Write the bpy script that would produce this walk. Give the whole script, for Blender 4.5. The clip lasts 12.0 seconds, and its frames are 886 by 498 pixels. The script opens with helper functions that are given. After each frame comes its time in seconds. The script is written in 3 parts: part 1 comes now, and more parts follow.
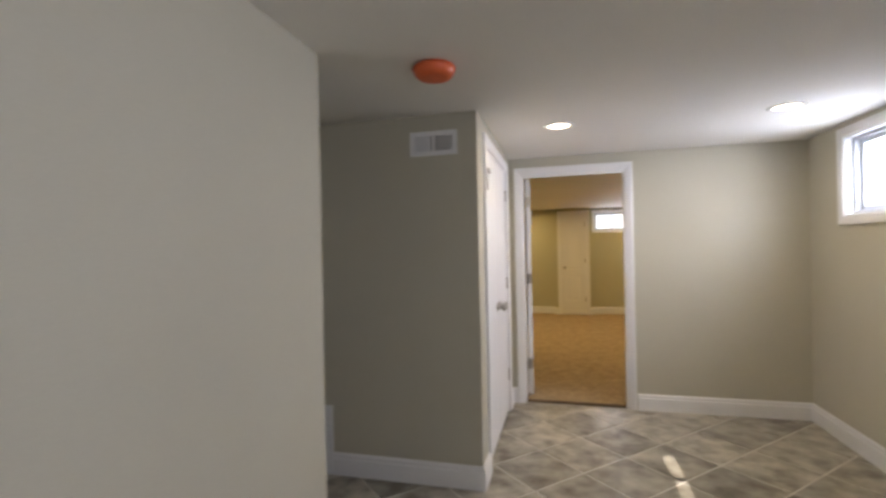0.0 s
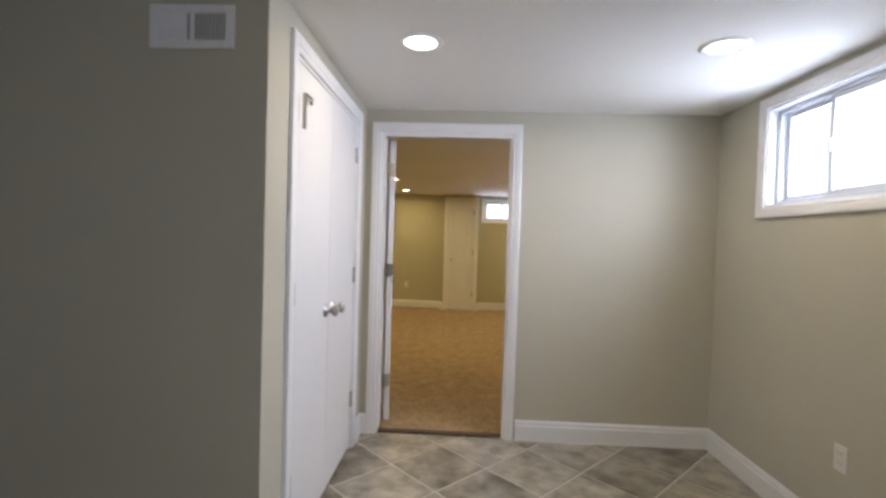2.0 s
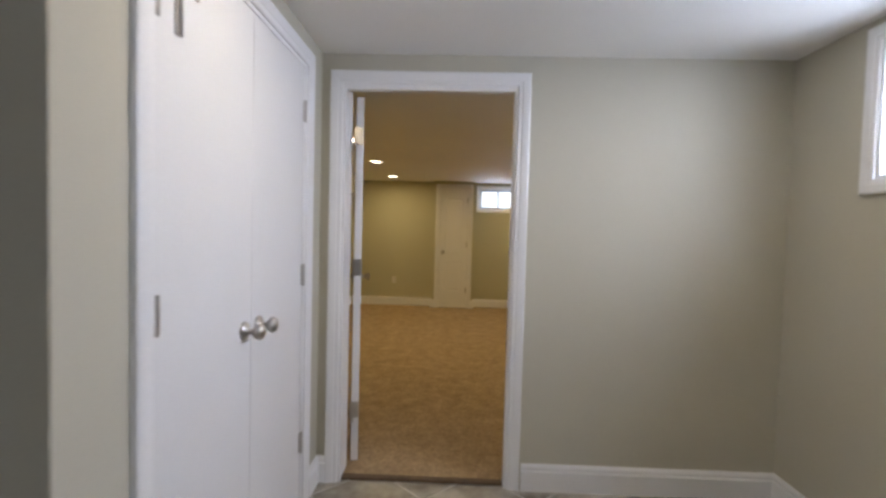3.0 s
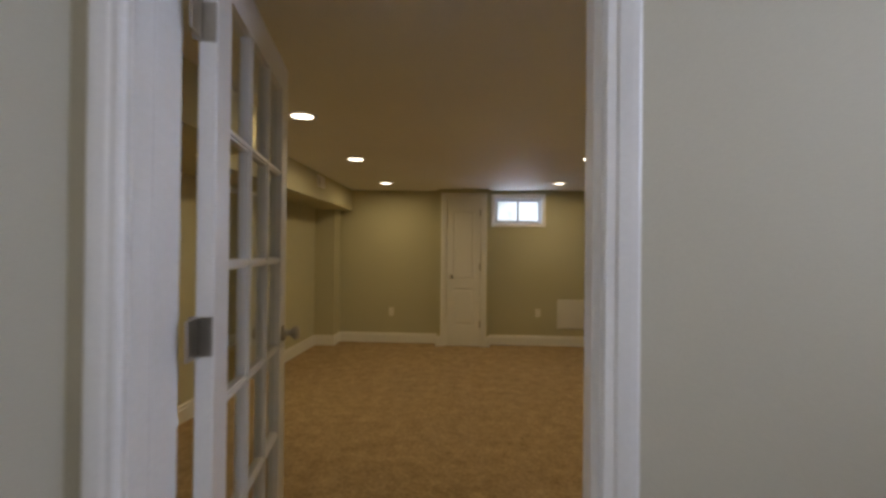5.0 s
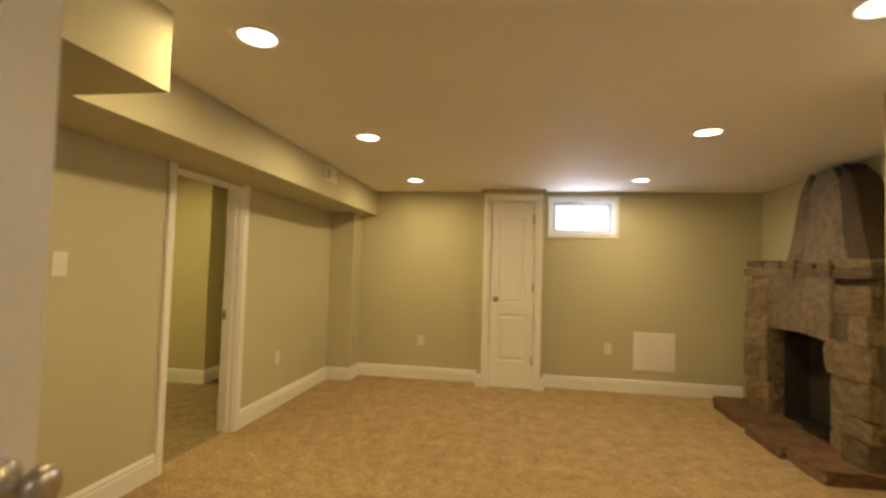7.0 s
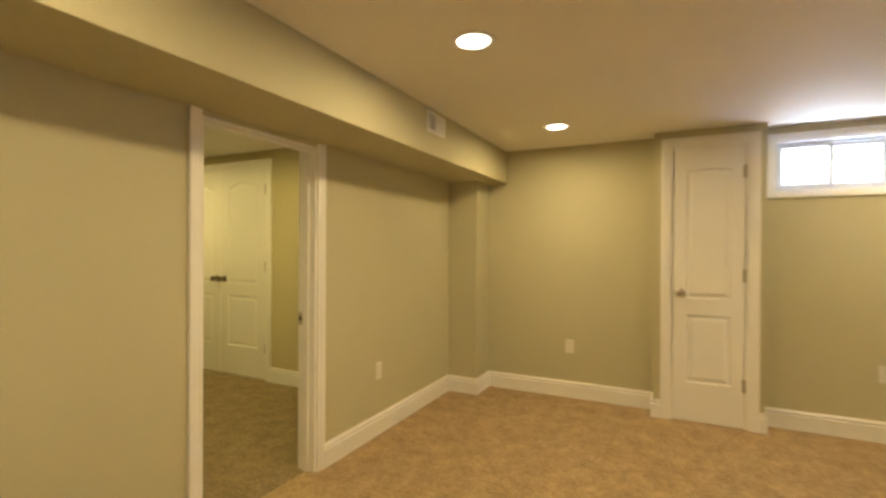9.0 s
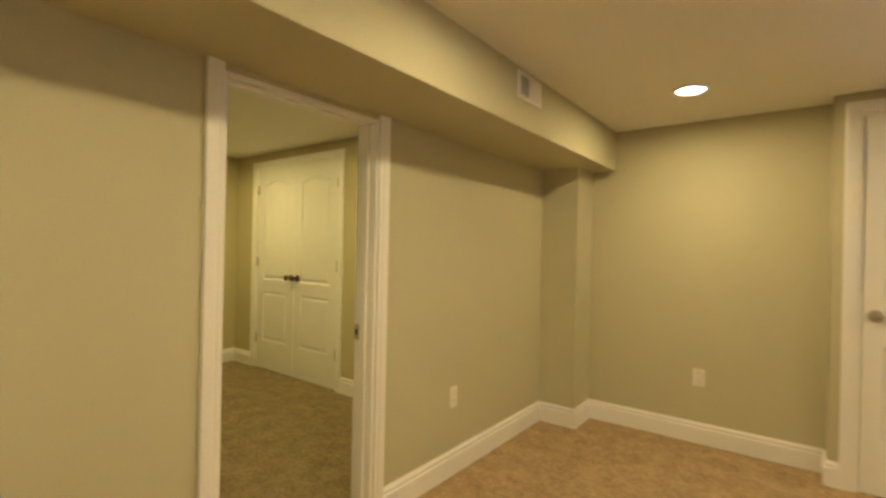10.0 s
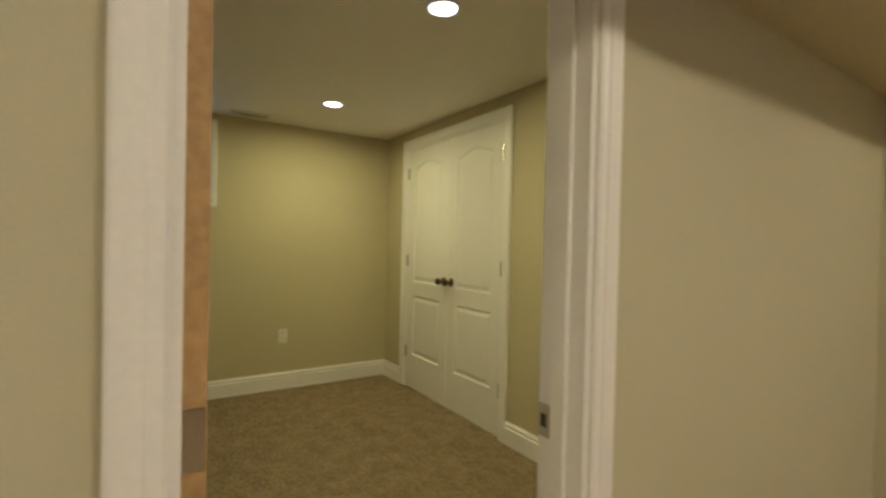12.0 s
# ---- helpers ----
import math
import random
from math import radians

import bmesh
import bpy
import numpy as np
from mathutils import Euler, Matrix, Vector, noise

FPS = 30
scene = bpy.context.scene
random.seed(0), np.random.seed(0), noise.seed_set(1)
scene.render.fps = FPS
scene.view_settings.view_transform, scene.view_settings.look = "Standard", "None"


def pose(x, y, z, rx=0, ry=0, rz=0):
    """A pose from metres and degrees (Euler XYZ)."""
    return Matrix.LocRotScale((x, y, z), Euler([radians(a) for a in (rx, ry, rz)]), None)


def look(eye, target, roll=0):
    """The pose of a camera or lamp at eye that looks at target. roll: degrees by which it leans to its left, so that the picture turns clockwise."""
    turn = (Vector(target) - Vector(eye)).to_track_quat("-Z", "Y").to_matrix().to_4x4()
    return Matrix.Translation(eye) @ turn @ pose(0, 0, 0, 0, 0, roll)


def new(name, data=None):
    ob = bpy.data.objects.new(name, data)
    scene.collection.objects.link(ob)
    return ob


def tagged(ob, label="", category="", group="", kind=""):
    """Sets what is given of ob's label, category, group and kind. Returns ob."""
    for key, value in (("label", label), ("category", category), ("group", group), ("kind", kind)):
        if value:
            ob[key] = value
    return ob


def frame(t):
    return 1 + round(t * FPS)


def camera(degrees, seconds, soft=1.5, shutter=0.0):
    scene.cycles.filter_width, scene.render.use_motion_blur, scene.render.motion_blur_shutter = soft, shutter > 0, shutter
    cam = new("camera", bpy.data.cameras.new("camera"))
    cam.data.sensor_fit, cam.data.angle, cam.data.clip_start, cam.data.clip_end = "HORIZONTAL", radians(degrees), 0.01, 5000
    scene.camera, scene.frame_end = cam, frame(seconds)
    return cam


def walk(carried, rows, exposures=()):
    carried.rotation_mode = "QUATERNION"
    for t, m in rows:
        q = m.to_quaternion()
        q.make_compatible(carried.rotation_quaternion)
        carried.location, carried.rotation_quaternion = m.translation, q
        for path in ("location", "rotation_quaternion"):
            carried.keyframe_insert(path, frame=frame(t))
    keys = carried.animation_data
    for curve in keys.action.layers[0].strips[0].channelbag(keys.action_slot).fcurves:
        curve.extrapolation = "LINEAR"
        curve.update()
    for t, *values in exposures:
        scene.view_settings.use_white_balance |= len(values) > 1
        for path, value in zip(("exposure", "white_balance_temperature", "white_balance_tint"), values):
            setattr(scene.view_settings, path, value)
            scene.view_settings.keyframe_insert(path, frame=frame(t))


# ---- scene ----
cam = camera(87.2, 12.0, soft=2.8, shutter=0.5)
PATH = [
    (0, (0.069, 0.004, 1.401), (-0.436, 1.939, 1.4), -1.2),
    (0.5, (0.133, 0.25, 1.39), (-0.156, 2.229, 1.405), -1.0),
    (1, (0.185, 0.529, 1.376), (0.010, 2.521, 1.383), -0.2),
    (1.5, (0.216, 0.81, 1.352), (0.120, 2.808, 1.327), 1.1),
    (2, (0.255, 1.116, 1.341), (0.176, 3.114, 1.296), 1.7),
    (2.5, (0.269, 1.486, 1.33), (0.218, 3.484, 1.251), 1.6),
    (4.5, (0.346, 3.056, 1.287), (0.250, 5.053, 1.26), 0.5),
    (5, (0.349, 3.409, 1.303), (0.227, 5.405, 1.315), 0.6),
    (5.5, (0.352, 3.765, 1.269), (0.212, 5.759, 1.348), 1.0),
    (6, (0.312, 4.08, 1.289), (0.148, 6.07, 1.401), 1.2),
    (6.5, (0.290, 4.376, 1.278), (0.067, 6.36, 1.382), 1.7),
    (8.5, (0.133, 5.599, 1.298), (-0.581, 7.467, 1.297), -0.0),
    (9, (0.024, 5.899, 1.29), (-0.867, 7.689, 1.284), 0.3),
    (9.5, (-0.114, 6.193, 1.273), (-1.170, 7.892, 1.265), 1.4),
    (10, (-0.267, 6.436, 1.274), (-1.478, 8.027, 1.273), 1.2),
    (10.5, (-0.463, 6.651, 1.274), (-1.810, 8.129, 1.275), 0.8),
    (11, (-0.718, 6.853, 1.28), (-2.186, 8.212, 1.27), 0.7),
    (11.5, (-0.934, 7.032, 1.277), (-2.513, 8.259, 1.256), 0.9),
    (12, (-1.175, 7.189, 1.256), (-2.855, 8.273, 1.23), 1.3),
]
walk(cam, [(t, look(eye, target, roll)) for t, eye, target, roll in PATH],
     exposures=[(0, 0.20, 6650, 13.5), (1.5, 0.17, 6250, 12.5), (2.5, 0.09, 6100, 13), (4.5, -0.82, 6000, 12), (5.0, -0.68, 6000, 12.5), (5.5, -0.55, 6250, 13), (6.0, -0.02, 7250, 14), (6.5, 0.43, 6950, 13),
                (8.5, 0.80, 6450, 10), (9.5, 0.80, 6350, 10.5), (10.5, 0.70, 5900, 11), (12, 0.50, 4950, 17)])

# ---------- world, sun, large lights ----------
world = bpy.data.worlds.new("sky_world")
scene.world = world
world.use_nodes = True
wn = world.node_tree
SUN = Vector((1.0, 0.276, 1.333)).normalized()
sky = wn.nodes.new("ShaderNodeTexSky")
sky.sky_type = "NISHITA"
sky.sun_disc = False
sky.sun_elevation = math.asin(SUN.z)
sky.sun_rotation = math.atan2(SUN.x, SUN.y)
wn.nodes["Background"].inputs["Strength"].default_value = 0.15
wn.links.new(sky.outputs[0], wn.nodes["Background"].inputs["Color"])
sun = new("sun", bpy.data.lights.new("sun", "SUN"))
sun.data.energy, sun.data.angle, sun.data.color = 5.0, radians(0.5), (1, 0.95, 0.86)
sun.matrix_basis = look(SUN * 20, (0, 0, 0))


def area(name, m, size, size_y, power, color, shape="RECTANGLE", spread=180):
    lamp = new(name, bpy.data.lights.new(name, "AREA"))
    lamp.data.shape, lamp.data.size, lamp.data.energy, lamp.data.color = shape, size, power, color
    if shape == "RECTANGLE":
        lamp.data.size_y = size_y
    lamp.data.spread = radians(spread)
    lamp.matrix_basis = m
    return lamp


DAY = (0.72, 0.78, 0.955)
WARM = (1.0, 0.745, 0.34)
HALLC = (1.0, 0.82, 0.55)
BEDC = (1.0, 0.765, 0.25)
P_ROOM, P_HALL, P_BED = 6.2, 3.8, 8.1
# daylight that the openings let in
area("window_light", look((2.20, 3.385, 1.835), (0.0, 3.30, 0.95)), 0.70, 0.48, 30, DAY, spread=150)
# from window_4, out of view: fills the near hall
area("window_light", look((2.20, -0.30, 1.835), (0.0, 0.10, 0.25)), 0.84, 0.48, 39, DAY)
area("window_light", look((0.997, 10.14, 1.885), (0.997, 8, 1.885)), 0.62, 0.33, 8.0, DAY)
area("window_light", look((-5.41, 7.3, 1.83), (-3, 7.3, 1.83)), 0.6, 0.5, 0.4, DAY)

# ---------- materials ----------


def material(name, color, rough=0.6, metal=0.0, vary=0.08, scale=3.0, fine=60.0, bump=0.1, dist=0.002, alt=None, spec=0.5, per=0.0, lump=0.5, share=0.5):
    m = bpy.data.materials.new(name)
    m.use_nodes = True
    n, l = m.node_tree.nodes, m.node_tree.links
    b = n["Principled BSDF"]
    b.inputs["Roughness"].default_value, b.inputs["Metallic"].default_value = rough, metal
    b.inputs["Specular IOR Level"].default_value = spec
    tc = n.new("ShaderNodeTexCoord")
    big, small = n.new("ShaderNodeTexNoise"), n.new("ShaderNodeTexNoise")
    big.inputs["Scale"].default_value, small.inputs["Scale"].default_value = scale, fine
    big.inputs["Detail"].default_value, small.inputs["Detail"].default_value = 4, 4
    big.inputs["Roughness"].default_value = lump
    for k in (big, small):
        l.new(tc.outputs["Object"], k.inputs["Vector"])
    ramp = n.new("ShaderNodeMix")
    ramp.data_type = "RGBA"
    a2 = alt or tuple(c * (1 - vary) for c in color)
    ramp.inputs["A"].default_value = (*[min(1, c * (1 + vary * 0.5)) for c in color], 1)
    ramp.inputs["B"].default_value = (*a2, 1)
    mix = n.new("ShaderNodeMath")
    mix.operation = "MULTIPLY_ADD"
    mix.inputs[1].default_value = share
    half = n.new("ShaderNodeMath")
    half.operation = "MULTIPLY"
    half.inputs[1].default_value = 1 - share
    l.new(small.outputs["Fac"], half.inputs[0])
    l.new(big.outputs["Fac"], mix.inputs[0])
    l.new(half.outputs[0], mix.inputs[2])
    rng = n.new("ShaderNodeMapRange")
    rng.inputs["From Min"].default_value, rng.inputs["From Max"].default_value = 0.36, 0.64
    l.new(mix.outputs[0], rng.inputs["Value"])
    l.new(rng.outputs["Result"], ramp.inputs["Factor"])
    out = ramp.outputs["Result"]
    if per:
        info = n.new("ShaderNodeObjectInfo")
        hsv = n.new("ShaderNodeHueSaturation")
        mr = n.new("ShaderNodeMapRange")
        mr.inputs["To Min"].default_value, mr.inputs["To Max"].default_value = 1 - per, 1 + per
        l.new(info.outputs["Random"], mr.inputs["Value"])
        l.new(mr.outputs["Result"], hsv.inputs["Value"])
        l.new(out, hsv.inputs["Color"])
        out = hsv.outputs["Color"]
        off = n.new("ShaderNodeVectorMath")
        off.operation = "MULTIPLY_ADD"
        off.inputs[1].default_value = (1, 1, 1)
        sc = n.new("ShaderNodeMath")
        sc.operation = "MULTIPLY"
        sc.inputs[1].default_value = 37.0
        l.new(info.outputs["Random"], sc.inputs[0])
        l.new(tc.outputs["Object"], off.inputs[0])
        l.new(sc.outputs[0], off.inputs[2])
        for k in (big, small):
            l.new(off.outputs[0], k.inputs["Vector"])
    l.new(out, b.inputs["Base Color"])
    bp = n.new("ShaderNodeBump")
    bp.inputs["Strength"].default_value, bp.inputs["Distance"].default_value = bump, dist
    l.new(small.outputs["Fac"], bp.inputs["Height"])
    l.new(bp.outputs[0], b.inputs["Normal"])
    return m


def glow(name, color, strength):
    m = bpy.data.materials.new(name)
    m.use_nodes = True
    n, l = m.node_tree.nodes, m.node_tree.links
    b = n["Principled BSDF"]
    b.inputs["Base Color"].default_value = (0.9, 0.9, 0.88, 1)
    b.inputs["Emission Color"].default_value = (*color, 1)
    b.inputs["Emission Strength"].default_value = strength
    return m


def clear(name):
    m = bpy.data.materials.new(name)
    m.use_nodes = True
    n, l = m.node_tree.nodes, m.node_tree.links
    n.remove(n["Principled BSDF"])
    fr, tr, gl, mx = n.new("ShaderNodeLayerWeight"), n.new("ShaderNodeBsdfTransparent"), n.new("ShaderNodeBsdfGlossy"), n.new("ShaderNodeMixShader")
    pw, ad = n.new("ShaderNodeMath"), n.new("ShaderNodeMath")
    pw.operation, ad.operation = "POWER", "MULTIPLY_ADD"
    pw.inputs[1].default_value, ad.inputs[1].default_value, ad.inputs[2].default_value = 4.0, 0.35, 0.03
    gl.inputs["Roughness"].default_value = 0.01
    tr.inputs["Color"].default_value = (0.97, 0.98, 0.97, 1)
    l.new(fr.outputs["Facing"], pw.inputs[0])
    l.new(pw.outputs[0], ad.inputs[0])
    l.new(ad.outputs[0], mx.inputs[0])
    l.new(tr.outputs[0], mx.inputs[1])
    l.new(gl.outputs[0], mx.inputs[2])
    l.new(mx.outputs[0], n["Material Output"].inputs["Surface"])
    return m


PAINT = material("greige_wall_paint", (0.56, 0.525, 0.42), 0.75, vary=0.05, scale=1.2, fine=220, bump=0.03, dist=0.0005, spec=0.3)
PAINT_ROOM = material("khaki_wall_paint", (0.55, 0.522, 0.368), 0.75, vary=0.05, scale=1.2, fine=220, bump=0.03, dist=0.0005, spec=0.3)
PAINT_BED = material("olive_wall_paint", (0.56, 0.512, 0.325), 0.75, vary=0.05, scale=1.2, fine=220, bump=0.03, dist=0.0005, spec=0.3)
CEIL = material("ceiling_paint", (0.86, 0.84, 0.79), 0.7, vary=0.04, scale=1.0, fine=160, bump=0.04, dist=0.0006, spec=0.3)
TRIM = material("white_trim_paint", (0.86, 0.85, 0.84), 0.38, vary=0.04, scale=2.0, fine=90, bump=0.05, dist=0.0006)
DOORM = material("white_door_paint", (0.83, 0.82, 0.81), 0.45, vary=0.04, scale=1.5, fine=120, bump=0.08, dist=0.0006)
# white vinyl with backlit shade put into its colour, so sashes show against daylight
VINYL_SHADED = material("shaded_white_vinyl", (0.58, 0.60, 0.64), 0.4, vary=0.03, bump=0.02)
VINYL = material("white_vinyl", (0.82, 0.83, 0.84), 0.35, vary=0.02, bump=0.02)
CARPET = material("tan_carpet", (0.50, 0.365, 0.21), 0.95, vary=0.12, scale=8, fine=48, bump=1.0, dist=0.014, lump=0.75, share=0.52, alt=(0.305, 0.215, 0.118), spec=0.1)
# same pile settings as CARPET, in a darker and greener tone
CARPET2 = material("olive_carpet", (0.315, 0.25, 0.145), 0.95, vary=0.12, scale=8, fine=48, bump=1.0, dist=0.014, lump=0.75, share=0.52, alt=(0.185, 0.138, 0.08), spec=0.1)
BROWN = material("brown_stair_carpet", (0.20, 0.14, 0.09), 0.95, vary=0.3, scale=9, fine=170, bump=0.9, dist=0.012, spec=0.1)
TILE = material("slate_look_tile", (0.47, 0.43, 0.345), 0.34, vary=0.1, scale=4.2, fine=9, bump=0.2, dist=0.004, lump=0.5, alt=(0.15, 0.128, 0.092), per=0.18)
GROUT = material("pale_grout", (0.66, 0.62, 0.54), 0.85, vary=0.15, scale=5, fine=120, bump=0.4)
METAL = material("brushed_nickel", (0.52, 0.49, 0.45), 0.28, 1.0, vary=0.1, scale=8, fine=200, bump=0.05, dist=0.0004)
BRONZE = material("aged_bronze", (0.14, 0.105, 0.065), 0.4, 1.0, vary=0.2, scale=8, fine=200, bump=0.05, dist=0.0004)
RAW = material("bare_pine", (0.55, 0.36, 0.15), 0.6, vary=0.25, scale=4, fine=50, bump=0.2)
STONE = material("buff_fieldstone", (0.22, 0.162, 0.095), 0.85, vary=0.4, scale=4, fine=26, bump=0.5, dist=0.010, alt=(0.085, 0.06, 0.036), per=0.4)
SLATE = material("grey_brown_stone", (0.20, 0.155, 0.108), 0.8, vary=0.3, scale=3, fine=20, bump=0.4, dist=0.008, alt=(0.085, 0.062, 0.043), lump=0.6)
DARKSTONE = material("dark_brown_stone", (0.075, 0.05, 0.028), 0.85, vary=0.3, scale=6, fine=30, bump=0.5, dist=0.008)
HEARTH = material("reddish_flagstone", (0.19, 0.105, 0.06), 0.75, vary=0.5, scale=5, fine=30, bump=0.6, dist=0.01, per=0.25)
MORTAR = material("brown_mortar", (0.13, 0.10, 0.065), 0.95, vary=0.3, scale=12, fine=80, bump=0.6, dist=0.006)
SOOT = material("sooty_firebox", (0.03, 0.027, 0.025), 0.95, vary=0.5, scale=6, fine=40, bump=0.5)
ORANGE = material("orange_plastic_cover", (0.85, 0.16, 0.05), 0.4, vary=0.06, scale=6, bump=0.03)
PLATE = material("ivory_plate", (0.78, 0.75, 0.68), 0.4, vary=0.03, scale=8, bump=0.02)
# near-black blocks: the shade inside outlet slots and the latch hole as colour
DARK = material("dark_slot", (0.05, 0.05, 0.05), 0.8)
# grey back plate that paints the shaded duct behind the register slats
VENT_IN = material("duct_shadow_metal", (0.22, 0.21, 0.20), 0.6)
LENS = glow("lamp_lens", (1.0, 0.86, 0.62), 9.0)
GLASS = clear("pane_glass")
SOIL = material("lawn_ground", (0.09, 0.13, 0.05), 0.95, vary=0.4, scale=2, fine=40, bump=0.6, dist=0.02, alt=(0.12, 0.10, 0.06))
CONCRETE = material("pale_concrete", (0.50, 0.49, 0.46), 0.9, vary=0.2, scale=3, fine=60, bump=0.4)

# ---------- mesh helpers ----------


def to_mesh(name, bm, mat, smooth=False):
    bmesh.ops.recalc_face_normals(bm, faces=bm.faces)
    me = bpy.data.meshes.new(name)
    bm.to_mesh(me)
    bm.free()
    me.materials.append(mat)
    if smooth:
        for p in me.polygons:
            p.use_smooth = True
    return me


def add_box(bm, a, b, bevel=0.0):
    r = bmesh.ops.create_cube(bm, size=1)
    c = [(a[i] + b[i]) / 2 for i in range(3)]
    s = [abs(b[i] - a[i]) for i in range(3)]
    for v in r["verts"]:
        v.co = Vector((v.co.x * s[0] + c[0], v.co.y * s[1] + c[1], v.co.z * s[2] + c[2]))
    if bevel:
        es = {e for v in r["verts"] for e in v.link_edges}
        bmesh.ops.bevel(bm, geom=list(es), offset=bevel, segments=1, affect="EDGES", profile=0.5)


def boxes(name, mat, items, bevel=0.0):
    bm = bmesh.new()
    for a, b in items:
        add_box(bm, a, b, bevel)
    return to_mesh(name, bm, mat)


def lathe(name, mat, prof, axis="z", seg=28):
    """A turned shape from (radius, height) pairs."""
    bm = bmesh.new()
    rings = []
    for r, h in prof:
        ring = []
        for i in range(seg):
            a = 2 * math.pi * i / seg
            p = (r * math.cos(a), r * math.sin(a), h)
            if axis == "y":
                p = (p[0], p[2], p[1])
            ring.append(bm.verts.new(p))
        rings.append(ring)
    for a, b in zip(rings, rings[1:]):
        for i in range(seg):
            bm.faces.new((a[i], a[(i + 1) % seg], b[(i + 1) % seg], b[i]))
    if prof[0][0] > 1e-6:
        bm.faces.new(rings[0])
    if prof[-1][0] > 1e-6:
        bm.faces.new(rings[-1])
    bmesh.ops.remove_doubles(bm, verts=bm.verts, dist=1e-6)
    me = to_mesh(name, bm, mat, True)
    return me


def thing(name, m, label, category="", group="", kind=""):
    ob = new(name)
    ob.empty_display_size = 0.1
    ob.matrix_basis = m
    return tagged(ob, label, category, group, kind)


def part(parent, name, mesh, m=None, label=""):
    ob = new(name, mesh)
    ob.parent = parent
    if m is not None:
        ob.matrix_basis = m
    return tagged(ob, label) if label else ob


def structure(name, mesh, label, category=""):
    return tagged(new(name, mesh), label, category, kind="structure")


def wall_cells(axis, lo, hi, u0, u1, z0, z1, holes):
    """Boxes of a wall slab from lo to hi on its axis, along u, with rectangular holes (u0, u1, z0, z1)."""
    us = sorted({u0, u1, *[h[0] for h in holes], *[h[1] for h in holes]})
    out = []
    for a, b in zip(us, us[1:]):
        cuts = sorted((h[2], h[3]) for h in holes if h[0] <= a + 1e-6 and h[1] >= b - 1e-6)
        z = z0
        for c, d in cuts + [(z1, z1)]:
            if c > z + 1e-6:
                out.append(((lo, a, z), (hi, b, c)) if axis == "x" else ((a, lo, z), (b, hi, c)))
            z = d
    return out


def wall(name, axis, lo, hi, u0, u1, holes=(), z1=2.42, z0=-0.02, label="matte greige painted drywall wall", mat=None):
    bm = bmesh.new()
    for a, b in wall_cells(axis, lo, hi, u0, u1, z0, z1, list(holes)):
        add_box(bm, a, b)
    bmesh.ops.remove_doubles(bm, verts=bm.verts, dist=1e-5)
    return structure(name, to_mesh(name, bm, mat or PAINT), label, "wall")


def run_profile(bm, prof, p0, p1, out, up=Vector((0, 0, 1)), m0=0.0, m1=0.0):
    """Sweeps a closed profile of (out, up) pairs from p0 to p1; m0, m1: mitre slopes at the ends."""
    p0, p1 = Vector(p0), Vector(p1)
    d = (p1 - p0).normalized()
    ra, rb = [], []
    for o, u in prof:
        q = out * o + up * u
        ra.append(bm.verts.new(p0 + q - d * (o * m0)))
        rb.append(bm.verts.new(p1 + q + d * (o * m1)))
    n = len(prof)
    for i in range(n):
        bm.faces.new((ra[i], ra[(i + 1) % n], rb[(i + 1) % n], rb[i]))
    bm.faces.new(ra)
    bm.faces.new(rb)


BASE = [(0, 0), (0.018, 0), (0.018, 0.102), (0.011, 0.106), (0.011, 0.112), (0.015, 0.117), (0.012, 0.128), (0.006, 0.133), (0.006, 0.138), (0, 0.138)]


def baseboard(p0, p1, out, m0=0.0, m1=0.0, z=0.0):
    bm = bmesh.new()
    run_profile(bm, BASE, (*p0, z), (*p1, z), Vector((*out, 0)), m0=m0, m1=m1)
    return structure("baseboard", to_mesh("baseboard", bm, TRIM), "white painted moulded baseboard along the wall", "baseboard")


CAS = [(0, 0), (0.010, 0), (0.014, 0.006), (0.014, 0.022), (0.017, 0.028), (0.019, 0.05), (0.019, 0.062), (0.016, 0.068), (0, 0.068)]


def casing(name, axis, face, out, u0, u1, z0, z1, four=False, head=True, w=0.068):
    """Mitred moulded casing round an opening u0..u1, z0..z1 on the wall face; returns its mesh in world places."""
    bm = bmesh.new()
    k = w / 0.068
    prof = [(o, u * k) for o, u in CAS]

    def P(u, z):
        return Vector((face, u, z)) if axis == "x" else Vector((u, face, z))
    o = Vector((out, 0, 0)) if axis == "x" else Vector((0, out, 0))
    U = Vector((0, 1, 0)) if axis == "x" else Vector((1, 0, 0))
    Z = Vector((0, 0, 1))

    def strip(a, b, side, d, e0, e1):
        ra = [bm.verts.new(a + o * q + side * r - d * r * e0) for q, r in prof]
        rb = [bm.verts.new(b + o * q + side * r + d * r * e1) for q, r in prof]
        n = len(prof)
        for i in range(n):
            bm.faces.new((ra[i], ra[(i + 1) % n], rb[(i + 1) % n], rb[i]))
        bm.faces.new(ra)
        bm.faces.new(rb)
    e = 1 if head else 0
    strip(P(u0, z0), P(u0, z1), -U, Z, 1 if four else 0, e)
    strip(P(u1, z0), P(u1, z1), U, Z, 1 if four else 0, e)
    if head:
        strip(P(u0, z1), P(u1, z1), Z, U, 1, 1)
    if four:
        strip(P(u0, z0), P(u1, z0), -Z, U, 1, 1)
    return to_mesh(name, bm, TRIM)


